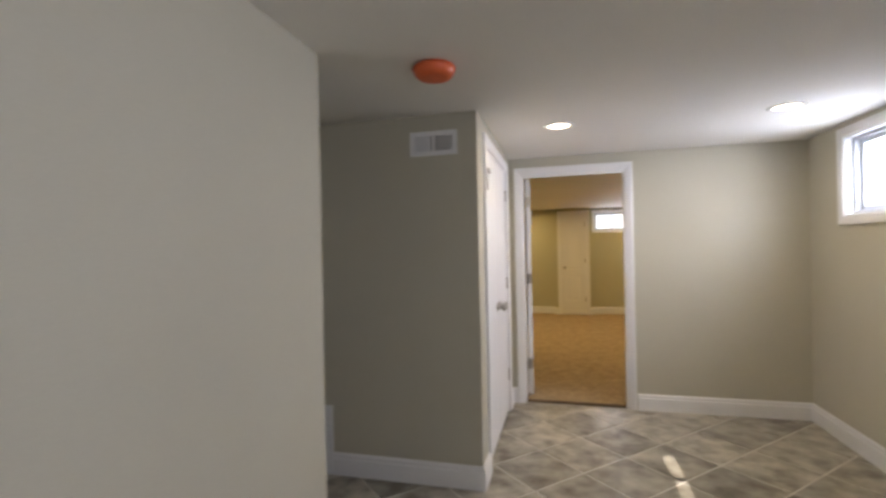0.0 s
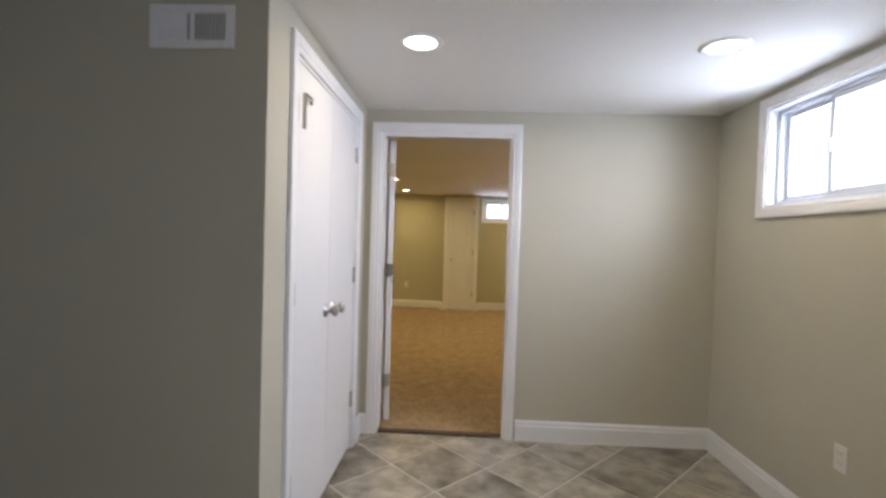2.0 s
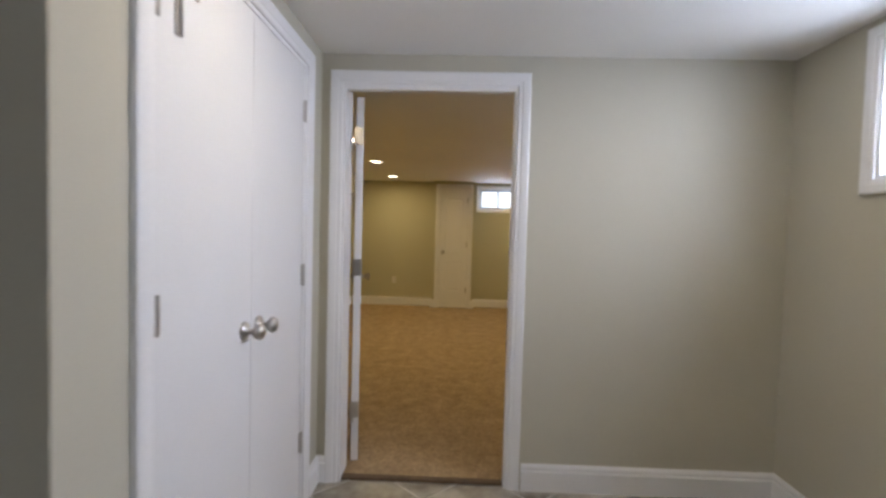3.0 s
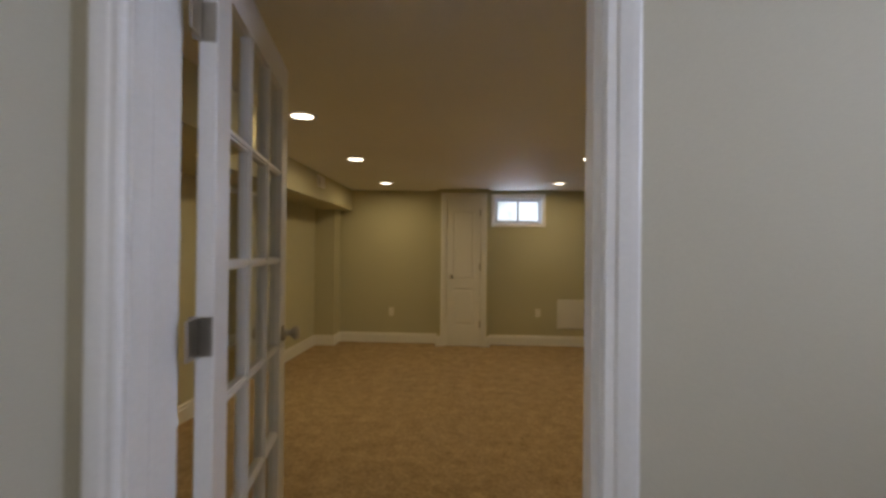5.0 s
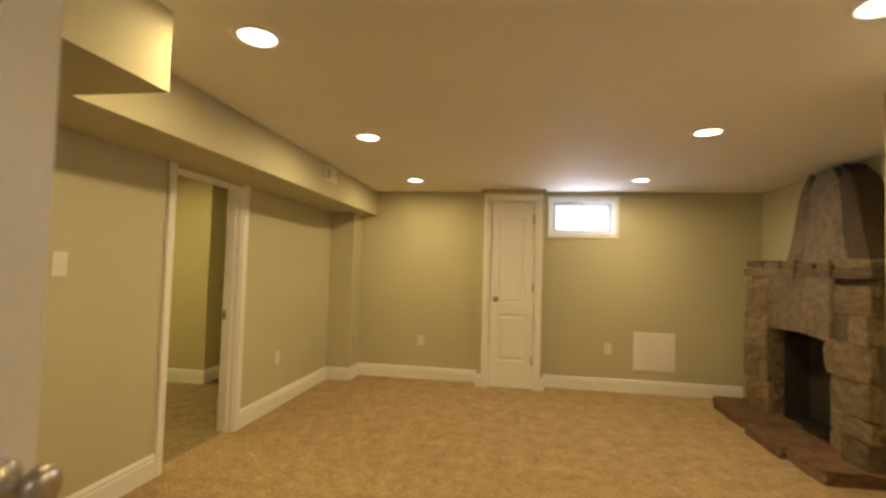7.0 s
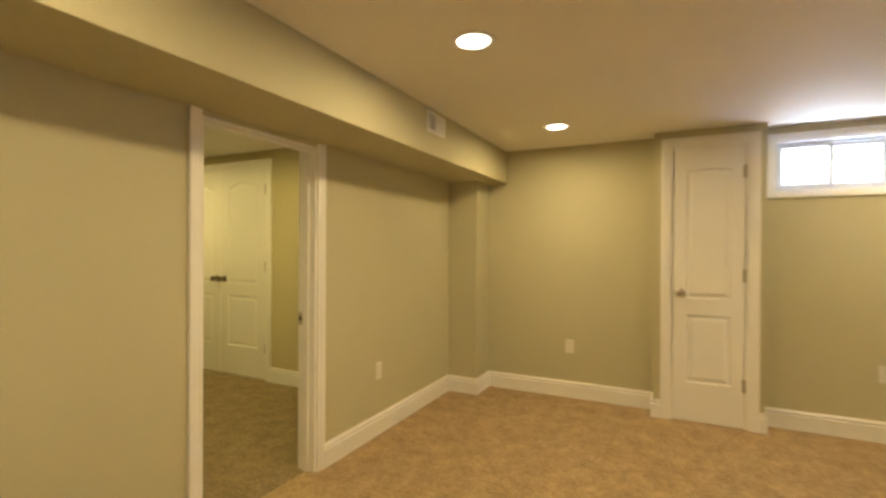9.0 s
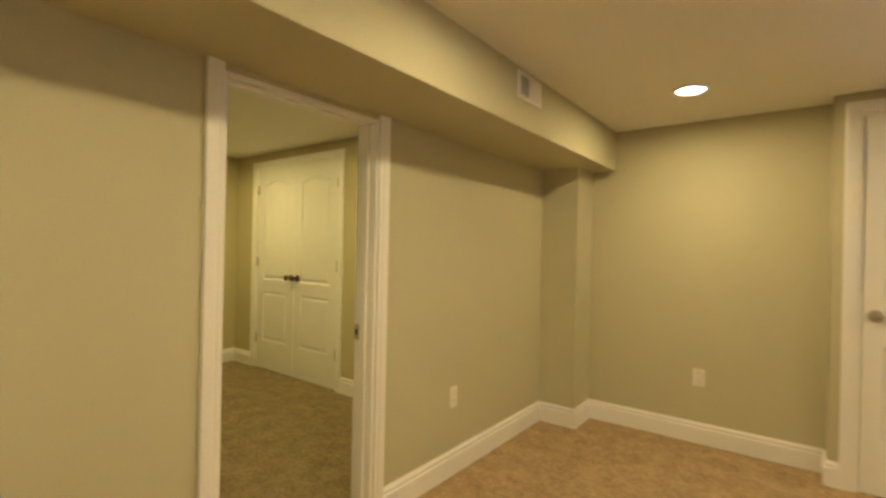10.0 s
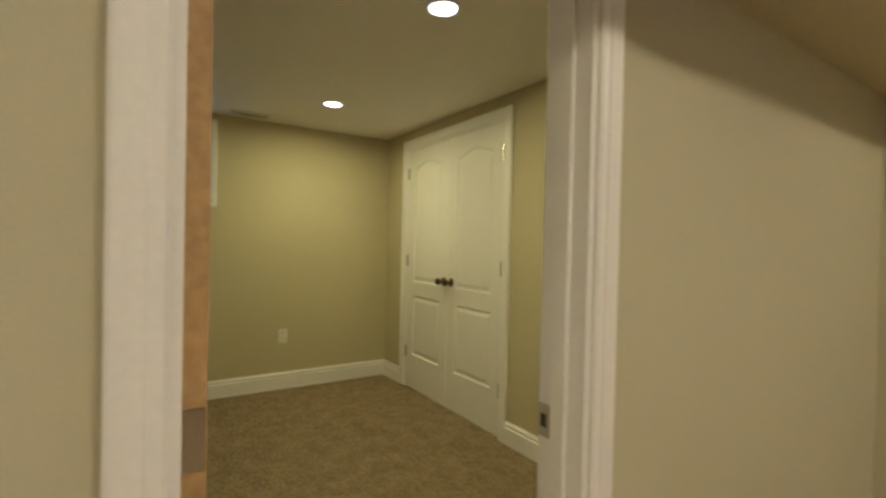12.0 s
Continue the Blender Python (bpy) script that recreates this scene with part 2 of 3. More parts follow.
def lining(name, axis, lo, hi, u0, u1, z0, z1, sill=False, t=0.014, mat=None):
    """Jamb boards inside an opening."""
    it = [((u0, z0), (u0 + t, z1)), ((u1 - t, z0), (u1, z1)), ((u0 + t, z1 - t), (u1 - t, z1))]
    if sill:
        it.append(((u0 + t, z0), (u1 - t, z0 + t)))
    out = []
    for (a, b), (c, d) in it:
        out.append(((lo, a, b), (hi, c, d)) if axis == "x" else ((a, lo, b), (c, hi, d)))
    return boxes(name, mat or TRIM, out)


def panel_loop(u0, u1, v0, v1, rise, d):
    """Outline of a door panel shrunk by d, with an arched head."""
    u0, u1, v0, v1 = u0 + d, u1 - d, v0 + d, v1 - d
    pts = [(u0, v0), (u1, v0)]
    for i in range(11):
        k = i / 10
        s = math.sin(math.pi * k)
        pts.append((u1 + (u0 - u1) * k, v1 + rise * s * s ** 0.3 if rise else v1))
    return pts


def door_slab(name, w, h, t, panels):
    """A moulded door leaf from x=0..w, y=-t..0, z=0..h with pressed panels on both faces."""
    bm = bmesh.new()
    for y, s in ((0.0, -1), (-t, 1)):
        edges = []
        rect = [bm.verts.new((x, y, z)) for x, z in ((0, 0), (w, 0), (w, h), (0, h))]
        edges += [bm.edges.new((rect[i], rect[(i + 1) % 4])) for i in range(4)]
        for u0, u1, v0, v1, rise in panels:
            loops = []
            for d, dep in ((0, 0), (0.007, 0.009), (0.022, 0.009), (0.042, 0.002)):
                loops.append([bm.verts.new((u, y + s * dep, v)) for u, v in panel_loop(u0, u1, v0, v1, rise, d)])
            n = len(loops[0])
            edges += [bm.edges.new((loops[0][i], loops[0][(i + 1) % n])) for i in range(n)]
            for a, b in zip(loops, loops[1:]):
                for i in range(n):
                    bm.faces.new((a[i], a[(i + 1) % n], b[(i + 1) % n], b[i]))
            bm.faces.new(loops[-1])
        bmesh.ops.triangle_fill(bm, use_beauty=True, edges=edges)
    bm.verts.ensure_lookup_table()
    add = [((0, 0), (w, 0)), ((w, 0), (w, h)), ((w, h), (0, h)), ((0, h), (0, 0))]
    for (a, b), (c, d) in add:
        bm.faces.new([bm.verts.new(p) for p in ((a, 0, b), (c, 0, d), (c, -t, d), (a, -t, b))])
    bmesh.ops.remove_doubles(bm, verts=bm.verts, dist=1e-5)
    return to_mesh(name, bm, DOORM)


def two_panel(w, h):
    s = 0.105 if w > 0.55 else 0.085
    return [(s, w - s, 0.285, 0.785, 0), (s, w - s, 0.905, h - 0.17, 0.05 if w > 0.55 else 0.012)]


KNOB = lathe("knob", METAL, [(0.032, 0), (0.032, 0.005), (0.026, 0.011), (0.012, 0.014), (0.010, 0.030), (0.017, 0.036), (0.026, 0.046), (0.028, 0.056), (0.022, 0.066), (0.0, 0.070)], "y")
KNOB_DARK = KNOB.copy()
KNOB_DARK.materials[0] = BRONZE
HINGE = boxes("hinge", METAL, [((-0.016, -0.002, -0.045), (0.016, 0.003, 0.045)), ((-0.005, 0.002, -0.049), (0.005, 0.012, 0.049))], 0.0015)
FLIP = pose(0, 0, 0, 0, 0, 180)


def leaf(name, m, w, h, label, knob_x, hinge_x, panels, group="", knob=None):
    """A hung door leaf: its face at local y=0 looks to +y."""
    d = thing(name, m, label, "door", group, "structure")
    part(d, "slab", door_slab("slab", w, h, 0.036, panels))
    part(d, "knob", knob or KNOB, pose(knob_x, 0, 0.945), "aged bronze door knob" if knob else "brushed nickel door knob")
    for z in (0.30, 1.08, 1.82):
        part(d, "hinge", HINGE, pose(hinge_x, 0.001, z), "nickel butt hinge")
    return d


# ---------- shell ----------
CH, CR, CB = 2.195, 2.165, 2.205      # ceiling heights: tiled hall, carpeted room, bedroom
XR, XC, YD, YS = 1.925, -0.41, 4.24, 2.66   # hall: outer wall, closet wall, door wall, stair wall
XL, YF = -1.787, 9.955                # room: wall to the bedroom, far wall
YB, XB = 9.11, -5.13                  # bedroom: closet wall, outer wall

structure("floor_carpet", boxes("floor_carpet", CARPET, [((XL - 0.06, 4.30, -0.12), (3.0, 10.2, 0.015))]), "tan cut-pile carpet, mottled with footmarks", "carpet")
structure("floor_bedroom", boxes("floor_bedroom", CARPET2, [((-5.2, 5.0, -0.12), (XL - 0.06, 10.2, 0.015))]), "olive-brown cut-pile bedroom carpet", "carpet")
structure("ceiling_hall", boxes("ceiling_hall", CEIL, [((-2.75, -1.65, CH), (XR + 0.3, YD + 0.06, 2.42))]), "flat white painted drywall ceiling", "ceiling")
structure("ceiling_room", boxes("ceiling_room", CEIL, [((XL - 0.06, YD + 0.06, CR), (2.085, 10.25, 2.42)), ((2.085, 7.0, CR), (3.0, 10.25, 2.42))]), "flat painted drywall ceiling with recessed lamps", "ceiling")
structure("ceiling_bedroom", boxes("ceiling_bedroom", CEIL, [((-5.4, 5.0, CB), (XL - 0.06, 10.28, 2.42))]), "flat painted drywall bedroom ceiling", "ceiling")
# unseen cover over all rooms, added so that the sun doesn't leak in
structure("roof_slab", boxes("roof_slab", CONCRETE, [((-5.45, -1.78, 2.425), (2.25, 10.255, 2.6)), ((2.25, 7.0, 2.425), (3.0, 10.255, 2.6))]), "plain unseen slab of the storey above, added to keep sunlight out", "roof")

W1 = (3.005, 3.765, 1.565, 2.105)
W2 = (0.663, 1.330, 1.702, 2.070)
W4 = (-0.75, 0.15, 1.565, 2.105)
W3 = (6.95, 7.60, 1.55, 2.10)
wall("wall_east_hall", "x", XR, XR + 0.325, -1.65, YD + 0.14, [W1, W4])
wall("wall_door", "y", YD, YD + 0.14, -0.54, XR, [(-0.324, 0.60, -0.02, 2.06)])
wall("wall_closet", "x", XC - 0.11, XC, YS, YD, [(2.925, 4.005, -0.02, 2.05)])
wall("wall_stair", "y", YS, YS + 0.11, -2.75, XC - 0.11)
wall("wall_west_hall", "x", -0.99, -0.88, -1.65, 1.70)
wall("wall_stair_near", "y", 1.59, 1.70, -2.75, -0.99)
wall("wall_stair_end", "x", -2.86, -2.75, 1.59, YS + 0.11)
wall("wall_south_hall", "y", -1.76, -1.65, -0.99, XR + 0.325)
wall("wall_closet_back", "x", -1.2, -1.1, YS + 0.11, YD + 0.14)
wall("wall_room_south", "y", YD, YD + 0.14, XL - 0.13, -0.54, label="matte khaki painted drywall wall", mat=PAINT_ROOM)
wall("wall_bedroom", "x", XL - 0.12, XL, YD + 0.14, YF, [(7.215, 7.935, -0.02, 1.852)], label="matte khaki painted drywall wall", mat=PAINT_ROOM)
wall("wall_far", "y", YF, YF + 0.3, XL - 0.12, 3.0, [W2], label="matte khaki painted drywall wall", mat=PAINT_ROOM)
wall("wall_chase", "x", XL, -1.517, 9.654, YF, z1=1.9, label="matte khaki painted drywall wall", mat=PAINT_ROOM)
wall("wall_bump", "y", 9.78, YF, -0.115, 0.59, [(0.0, 0.49, -0.02, 2.045)], z1=CR + 0.01, label="matte khaki painted drywall wall", mat=PAINT_ROOM)
wall("wall_closet_room", "x", 1.97, 2.09, YD + 0.14, 7.12, [(5.93, 6.71, -0.02, 2.045)], label="matte khaki painted drywall wall", mat=PAINT_ROOM)
wall("wall_closet_room_end", "y", 7.0, 7.12, 2.09, 2.8, label="matte khaki painted drywall wall", mat=PAINT_ROOM)
wall("wall_room_east", "x", 2.80, 3.0, 7.0, YF, label="matte khaki painted drywall wall", mat=PAINT_ROOM)
wall("wall_bedroom_closet", "y", YB, YB + 0.11, XB, -2.89, [(-4.735, -3.445, -0.02, 2.055)], label="matte olive painted drywall wall", mat=PAINT_BED)
wall("wall_bedroom_recess", "x", -3.0, -2.89, YB + 0.11, 10.2, label="matte olive painted drywall wall", mat=PAINT_BED)
wall("wall_bedroom_recess_end", "y", 10.1, 10.2, -2.89, XL - 0.12, label="matte olive painted drywall wall", mat=PAINT_BED)
wall("wall_bedroom_west", "x", XB - 0.3, XB, 5.0, YB + 0.8, [W3], label="matte olive painted drywall wall", mat=PAINT_BED)
wall("wall_bedroom_south", "y", 5.0, 5.1, XB, XL - 0.12, label="matte olive painted drywall wall", mat=PAINT_BED)
wall("wall_bedroom_closet_back", "y", YB + 0.7, YB + 0.8, XB, -3.0, label="matte olive painted drywall wall", mat=PAINT_BED)
structure("soffit", boxes("soffit", PAINT_ROOM, [((XL + 0.001, YD + 0.141, 1.875), (-1.348, YF - 0.001, CR + 0.01)), ((-1.349, YD + 0.141, 1.875), (-0.95, 6.13, CR + 0.01))]), "long boxed duct soffit painted like the wall", "soffit")

# baseboards
for a in (
    ((0.648, YD), (XR, YD), (0, -1), 0, -1), ((XR, YD), (XR, -1.65), (-1, 0), -1, -1), ((XC, YD), (-0.363, YD), (0, -1), -1, 0),
    ((XC, 4.078), (XC, YD), (1, 0), 0, -1), ((XC, YS), (XC, 2.858), (1, 0), 1, 0), ((-1.36, YS), (XC, YS), (0, -1), 0, 1),
    ((-0.88, -1.65), (-0.88, 1.70), (1, 0), -1, 1), ((XR, -1.65), (-0.88, -1.65), (0, 1), -1, -1),
    ((XL, YD + 0.14), (XL, 7.155), (1, 0), -1, 0), ((XL, 7.995), (XL, 9.654), (1, 0), 0, -1), ((XL, 9.654), (-1.517, 9.654), (0, -1), -1, 1),
    ((-1.517, 9.654), (-1.517, YF), (1, 0), 1, -1), ((-1.517, YF), (-0.115, YF), (0, -1), -1, -1), ((-0.115, YF), (-0.115, 9.78), (-1, 0), -1, 1),
    ((-0.115, 9.78), (-0.068, 9.78), (0, -1), 1, 0), ((0.558, 9.78), (0.59, 9.78), (0, -1), 0, 1), ((0.59, 9.78), (0.59, YF), (1, 0), 1, -1),
    ((0.59, YF), (2.62, YF), (0, -1), -1, 0), ((1.97, 6.778), (1.97, 7.12), (-1, 0), 0, 1), ((1.97, YD + 0.14), (1.97, 5.862), (-1, 0), -1, 0),
    ((1.97, 7.12), (2.8, 7.12), (0, 1), 1, -1), ((XL, YD + 0.14), (-0.392, YD + 0.14), (0, 1), -1, 0), ((0.668, YD + 0.14), (1.97, YD + 0.14), (0, 1), 0, -1),
    ((XB, YB), (-4.803, YB), (0, -1), -1, 0), ((-3.377, YB), (-2.89, YB), (0, -1), 0, 1), ((XB, 5.1), (XB, YB), (1, 0), -1, -1), ((-2.89, YB), (-2.89, 10.1), (1, 0), 1, -1),
    ((XL - 0.12, 8.003), (XL - 0.12, 10.1), (-1, 0), 0, -1),
):
    baseboard(*a, z=0.015 if (a[0][1] + a[1][1]) / 2 > YD + 0.1 else 0.0)

# ---------- openings ----------
# doorway between hall and carpeted room
structure("trim_doorway", casing("casing", "y", YD, -1, -0.299, 0.575, 0, 2.045, w=0.064), "white moulded door casing", "trim")
structure("trim_doorway", casing("casing", "y", YD + 0.14, 1, -0.324, 0.60, 0, 2.06, w=0.068), "white moulded door casing", "trim")
structure("trim_jamb", lining("jamb", "y", YD - 0.001, YD + 0.055, -0.324, 0.60, 0, 2.06, t=0.039), "white painted door jamb", "trim")
structure("trim_jamb", boxes("jamb", TRIM, [((-0.324, YD + 0.055, 0), (-0.283, YD + 0.141, 2.054)), ((0.594, YD + 0.055, 0), (0.60, YD + 0.141, 2.054)), ((-0.324, YD + 0.055, 2.054), (0.60, YD + 0.141, 2.06))]), "white painted rabbet of the door jamb", "trim")
structure("trim_threshold", boxes("threshold", BROWN, [((-0.284, YD + 0.02, 0.0), (0.56, YD + 0.064, 0.016))], 0.004), "thin brown carpet edge strip", "trim")
# bedroom doorway under the soffit
structure("trim_doorway", casing("casing", "x", XL, 1, 7.215, 7.935, 0, 1.874, head=False, w=0.06), "white moulded door casing running up to the soffit", "trim")
structure("trim_doorway", casing("casing", "x", XL - 0.12, -1, 7.215, 7.935, 0, 1.852), "white moulded door casing", "trim")
structure("trim_jamb", lining("jamb", "x", XL - 0.121, XL + 0.0005, 7.215, 7.935, 0, 1.852), "white painted door jamb", "trim")
structure("trim_stop", boxes("stop", TRIM, [((XL - 0.075, 7.909, 0), (XL - 0.04, 7.921, 1.837)), ((XL - 0.075, 7.229, 1.826), (XL - 0.04, 7.921, 1.838))], 0.002), "white door stop strip", "trim")
strike = thing("strike_plate", pose(XL - 0.104, 7.921, 0.88), "small nickel strike plate on the door jamb", "strike plate")
part(strike, "plate", boxes("plate", METAL, [((-0.016, -0.003, -0.036), (0.016, 0.0, 0.036))], 0.001))
part(strike, "hole", boxes("hole", DARK, [((-0.008, -0.0045, -0.014), (0.008, -0.002, 0.014))]), label="dark latch hole")
# closets
structure("trim_closet", casing("casing", "x", XC, 1, 2.925, 4.005, 0, 2.05), "white moulded closet casing", "trim")
structure("trim_jamb", lining("jamb", "x", XC - 0.111, XC + 0.0005, 2.925, 4.005, 0, 2.05), "white closet jamb", "trim")
structure("trim_door", casing("casing", "y", 9.78, -1, 0.0, 0.49, 0, 2.045), "white moulded door casing", "trim")
structure("trim_jamb", lining("jamb", "y", 9.779, 9.9, 0.0, 0.49, 0, 2.045), "white door jamb", "trim")
structure("trim_door", casing("casing", "x", 1.97, -1, 5.93, 6.71, 0, 2.045), "white moulded door casing", "trim")
structure("trim_jamb", lining("jamb", "x", 1.969, 2.091, 5.93, 6.71, 0, 2.045), "white door jamb", "trim")
structure("trim_closet", casing("casing", "y", YB, -1, -4.735, -3.445, 0, 2.055), "white moulded closet casing", "trim")
structure("trim_jamb", lining("jamb", "y", YB - 0.001, YB + 0.111, -4.735, -3.445, 0, 2.055), "white closet jamb", "trim")

G1, G2 = "hall closet doors", "bedroom closet doors"
# local +y of a leaf is its seen face
TE = pose(0, 0, 0, 0, 0, -90)    # face to +x: local x runs to -y
leaf("door_1", pose(XC - 0.006, 3.464, 0.020) @ TE, 0.521, 2.02, "smooth white closed closet door leaf with nickel knob", 0.055, 0.521, [], group=G1)
leaf("door_1", pose(XC - 0.006, 3.988, 0.020) @ TE, 0.521, 2.02, "smooth white closed closet door leaf with nickel knob", 0.466, 0.0, [], group=G1)
hook = thing("door_catch", pose(XC, 3.03, 1.85), "nickel L-shaped catch at the closet door's top", "door catch")
part(hook, "plate", boxes("plate", METAL, [((-0.006, -0.010, -0.07), (0.006, 0.010, 0.075))], 0.002))
part(hook, "arm", boxes("arm", METAL, [((0.0, -0.008, 0.062), (0.012, 0.075, 0.075)), ((0.0, 0.062, 0.045), (0.011, 0.075, 0.062))], 0.003))
TS = pose(0, 0, 0, 0, 0, 180)    # face to -y: local x runs to -x
leaf("door_2", pose(0.473, 9.786, 0.020) @ TS, 0.456, 2.015, "narrow white two-panel closed door with nickel knob", 0.405, 0.0, two_panel(0.456, 2.015))
TW = pose(0, 0, 0, 0, 0, 90)     # face to -x: local x runs to +y
leaf("door_3", pose(1.976, 5.947, 0.020) @ TW, 0.746, 2.015, "white two-panel arched closed closet door", 0.06, 0.746, two_panel(0.746, 2.015))
leaf("door_4", pose(-4.092, YB + 0.006, 0.020) @ TS, 0.626, 2.025, "white two-panel arched closet door, closed", 0.05, 0.626, two_panel(0.626, 2.025), group=G2, knob=KNOB_DARK)
leaf("door_4", pose(-3.462, YB + 0.006, 0.020) @ TS, 0.626, 2.025, "white two-panel arched closet door, closed", 0.576, 0.0, two_panel(0.626, 2.025), group=G2, knob=KNOB_DARK)


def bedroom_door():
    """Swung right back into the bedroom; its hinge edge is bare wood."""
    d = thing("door_5", pose(XL - 0.125, 7.233, 0.020, 0, 0, 180), "white door standing open with bare pine edge", "door", kind="structure")
    part(d, "slab", door_slab("slab", 0.73, 1.805, 0.036, two_panel(0.73, 1.805)))
    part(d, "edge", boxes("edge", RAW, [((-0.003, -0.0355, 0), (0, -0.0005, 1.805))]), label="bare pine door edge")
    for z in (0.95, 1.66):
        part(d, "hinge", boxes("hinge", METAL, [((-0.006, -0.033, z - 0.045), (-0.003, 0.0, z + 0.045)), ((-0.013, 0.0, z - 0.047), (-0.001, 0.010, z + 0.047))], 0.001), label="nickel hinge leaf")
    return d


bedroom_door()


def french_door():
    w, h, t = 0.855, 2.015, 0.042
    d = thing("door_6", pose(-0.274, YD + 0.185, 0.020, 0, 0, FRENCH), "white fifteen-pane french door standing open", "door", kind="structure")
    st, tr, br, mu = 0.105, 0.11, 0.245, 0.025
    part(d, "stile", boxes("stile", TRIM, [((0, -t, 0), (st, 0, h))], 0.003))
    part(d, "stile", boxes("stile", TRIM, [((w - st, -t, 0), (w, 0, h))], 0.003))
    part(d, "rail", boxes("rail", TRIM, [((st, -t + 0.001, h - tr), (w - st, -0.001, h))]))
    part(d, "rail", boxes("rail", TRIM, [((st, -t + 0.001, 0), (w - st, -0.001, br))]))
    iw, ih = w - 2 * st, h - tr - br
    pw, ph = (iw - 2 * mu) / 3, (ih - 4 * mu) / 5
    # profiled bars: a wide low base and a narrow crown
    bars = []
    for i in (1, 2):
        x = st + i * pw + (i - 1) * mu
        bars += [((x, -t + 0.008, br), (x + mu, -0.008, h - tr)), ((x + 0.006, -t + 0.002, br), (x + mu - 0.006, -0.002, h - tr))]
    part(d, "muntin", boxes("muntin", TRIM, bars, 0.002))
    bars = []
    for j in range(1, 5):
        z = br + j * ph + (j - 1) * mu
        bars += [((st, -t + 0.009, z), (w - st, -0.009, z + mu)), ((st, -t + 0.003, z + 0.006), (w - st, -0.003, z + mu - 0.006))]
    part(d, "muntin", boxes("muntin", TRIM, bars, 0.002))
    pane = boxes("pane", GLASS, [((0, -t / 2 - 0.002, 0), (pw, -t / 2 + 0.002, ph))])
    for i in range(3):
        for j in range(5):
            p = part(d, "pane", pane, pose(st + i * (pw + mu), 0, br + j * (ph + mu)))
            p.visible_shadow = False
    part(d, "knob", KNOB, pose(w - 0.06, 0, 0.955), "brushed nickel door knob")
    part(d, "knob", KNOB, pose(w - 0.06, -t, 0.955) @ FLIP, "brushed nickel door knob")
    for z in (0.29, 1.085, 1.80):
        part(d, "hinge", boxes("hinge", METAL, [((-0.004, -t + 0.002, z - 0.045), (0.0, 0.0, z + 0.045)), ((-0.014, -0.004, z - 0.047), (-0.002, 0.008, z + 0.047)), ((-0.070, -0.012, z - 0.045), (-0.010, -0.006, z + 0.045))], 0.001), label="large nickel hinge")
    return d


FRENCH = 101.8
french_door()

# ---------- windows ----------


def window(name, axis, face, out, depth, hole, label, w_case=0.058, back=0.045):
    """A sliding basement window at the back of a deep, lined recess; out: the way into the room."""
    u0, u1, z0, z1 = hole
    w = thing(name, Matrix.Identity(4), label, "window", kind="structure")
    part(w, "casing", casing("casing", axis, face, out, u0, u1, z0, z1, four=True, w=w_case))
    lo, hi = sorted((face, face - out * depth))
    part(w, "reveal", lining("reveal", axis, lo, hi, u0, u1, z0, z1, True, 0.012, VINYL))

    def B(n0, n1, a, b, c, d):
        q = sorted((face - out * n0, face - out * n1))
        return ((q[0], a, c), (q[1], b, d)) if axis == "x" else ((a, q[0], c), (b, q[1], d))
    g = 0.012
    a, b, c, d = u0 + g, u1 - g, z0 + g, z1 - g
    f = 0.022 if axis == "x" else 0.016
    n0, n1 = back, back + 0.10
    part(w, "frame", boxes("frame", VINYL_SHADED, [B(n0, n1, a, a + f, c, d), B(n0, n1, b - f, b, c, d), B(n0, n1, a + f, b - f, d - f, d), B(n0, n1, a + f, b - f, c, c + f)], 0.003))
    m = (a + b) / 2
    s = 0.026
    for k, (p, q, off) in enumerate(((a + f, m + 0.016, 0.008), (m - 0.016, b - f, 0.036))):
        y0, y1 = n0 + off, n0 + off + 0.024
        zz0, zz1 = c + f, d - f
        part(w, "sash", boxes("sash", VINYL_SHADED, [B(y0, y1, p, p + s, zz0, zz1), B(y0, y1, q - s, q, zz0, zz1), B(y0, y1, p + s, q - s, zz1 - s, zz1), B(y0, y1, p + s, q - s, zz0, zz0 + s)], 0.002))
        gp = part(w, "pane", boxes("pane", GLASS, [B(y0 + 0.010, y0 + 0.014, p + s, q - s, zz0 + s, zz1 - s)]))
        gp.visible_shadow = False
    part(w, "latch", boxes("latch", VINYL, [B(n0 - 0.004, n0 + 0.008, m - 0.008, m + 0.008, (c + d) / 2 - 0.03, (c + d) / 2 + 0.03)], 0.002))
    return w


window("window_1", "x", XR, -1, 0.30, W1, "white vinyl sliding basement window with deep white reveal")
# unseen window, added to give the west wall its bluish daylight
window("window_4", "x", XR, -1, 0.30, W4, "white vinyl sliding basement window with deep white reveal")
window("window_2", "y", YF, -1, 0.28, W2, "small white vinyl sliding basement window under the ceiling", 0.046, 0.05)
window("window_3", "x", XB, 1, 0.28, W3, "white cased bedroom window high on the wall")

# ---------- lamps ----------
CAN_TRIM = lathe("trim_ring", TRIM, [(0.070, 0.0), (0.074, -0.006), (0.096, -0.005), (0.100, 0.0)])
CAN_LENS = lathe("lens", LENS, [(0.0, -0.004), (0.055, -0.004), (0.071, -0.001), (0.071, 0.0)])


def downlight(x, y, z, power, group, color=WARM, k=1.0):
    d = thing("recessed_lamp", pose(x, y, z) @ Matrix.Scale(k, 4), "lit round recessed ceiling lamp with white trim", "ceiling lamp", group)
    part(d, "trim_ring", CAN_TRIM)
    part(d, "lens", CAN_LENS, label="glowing warm lens")
    area("lamp_light", pose(x, y, z - 0.010), 0.13, 0, power, color, "DISK", 176)


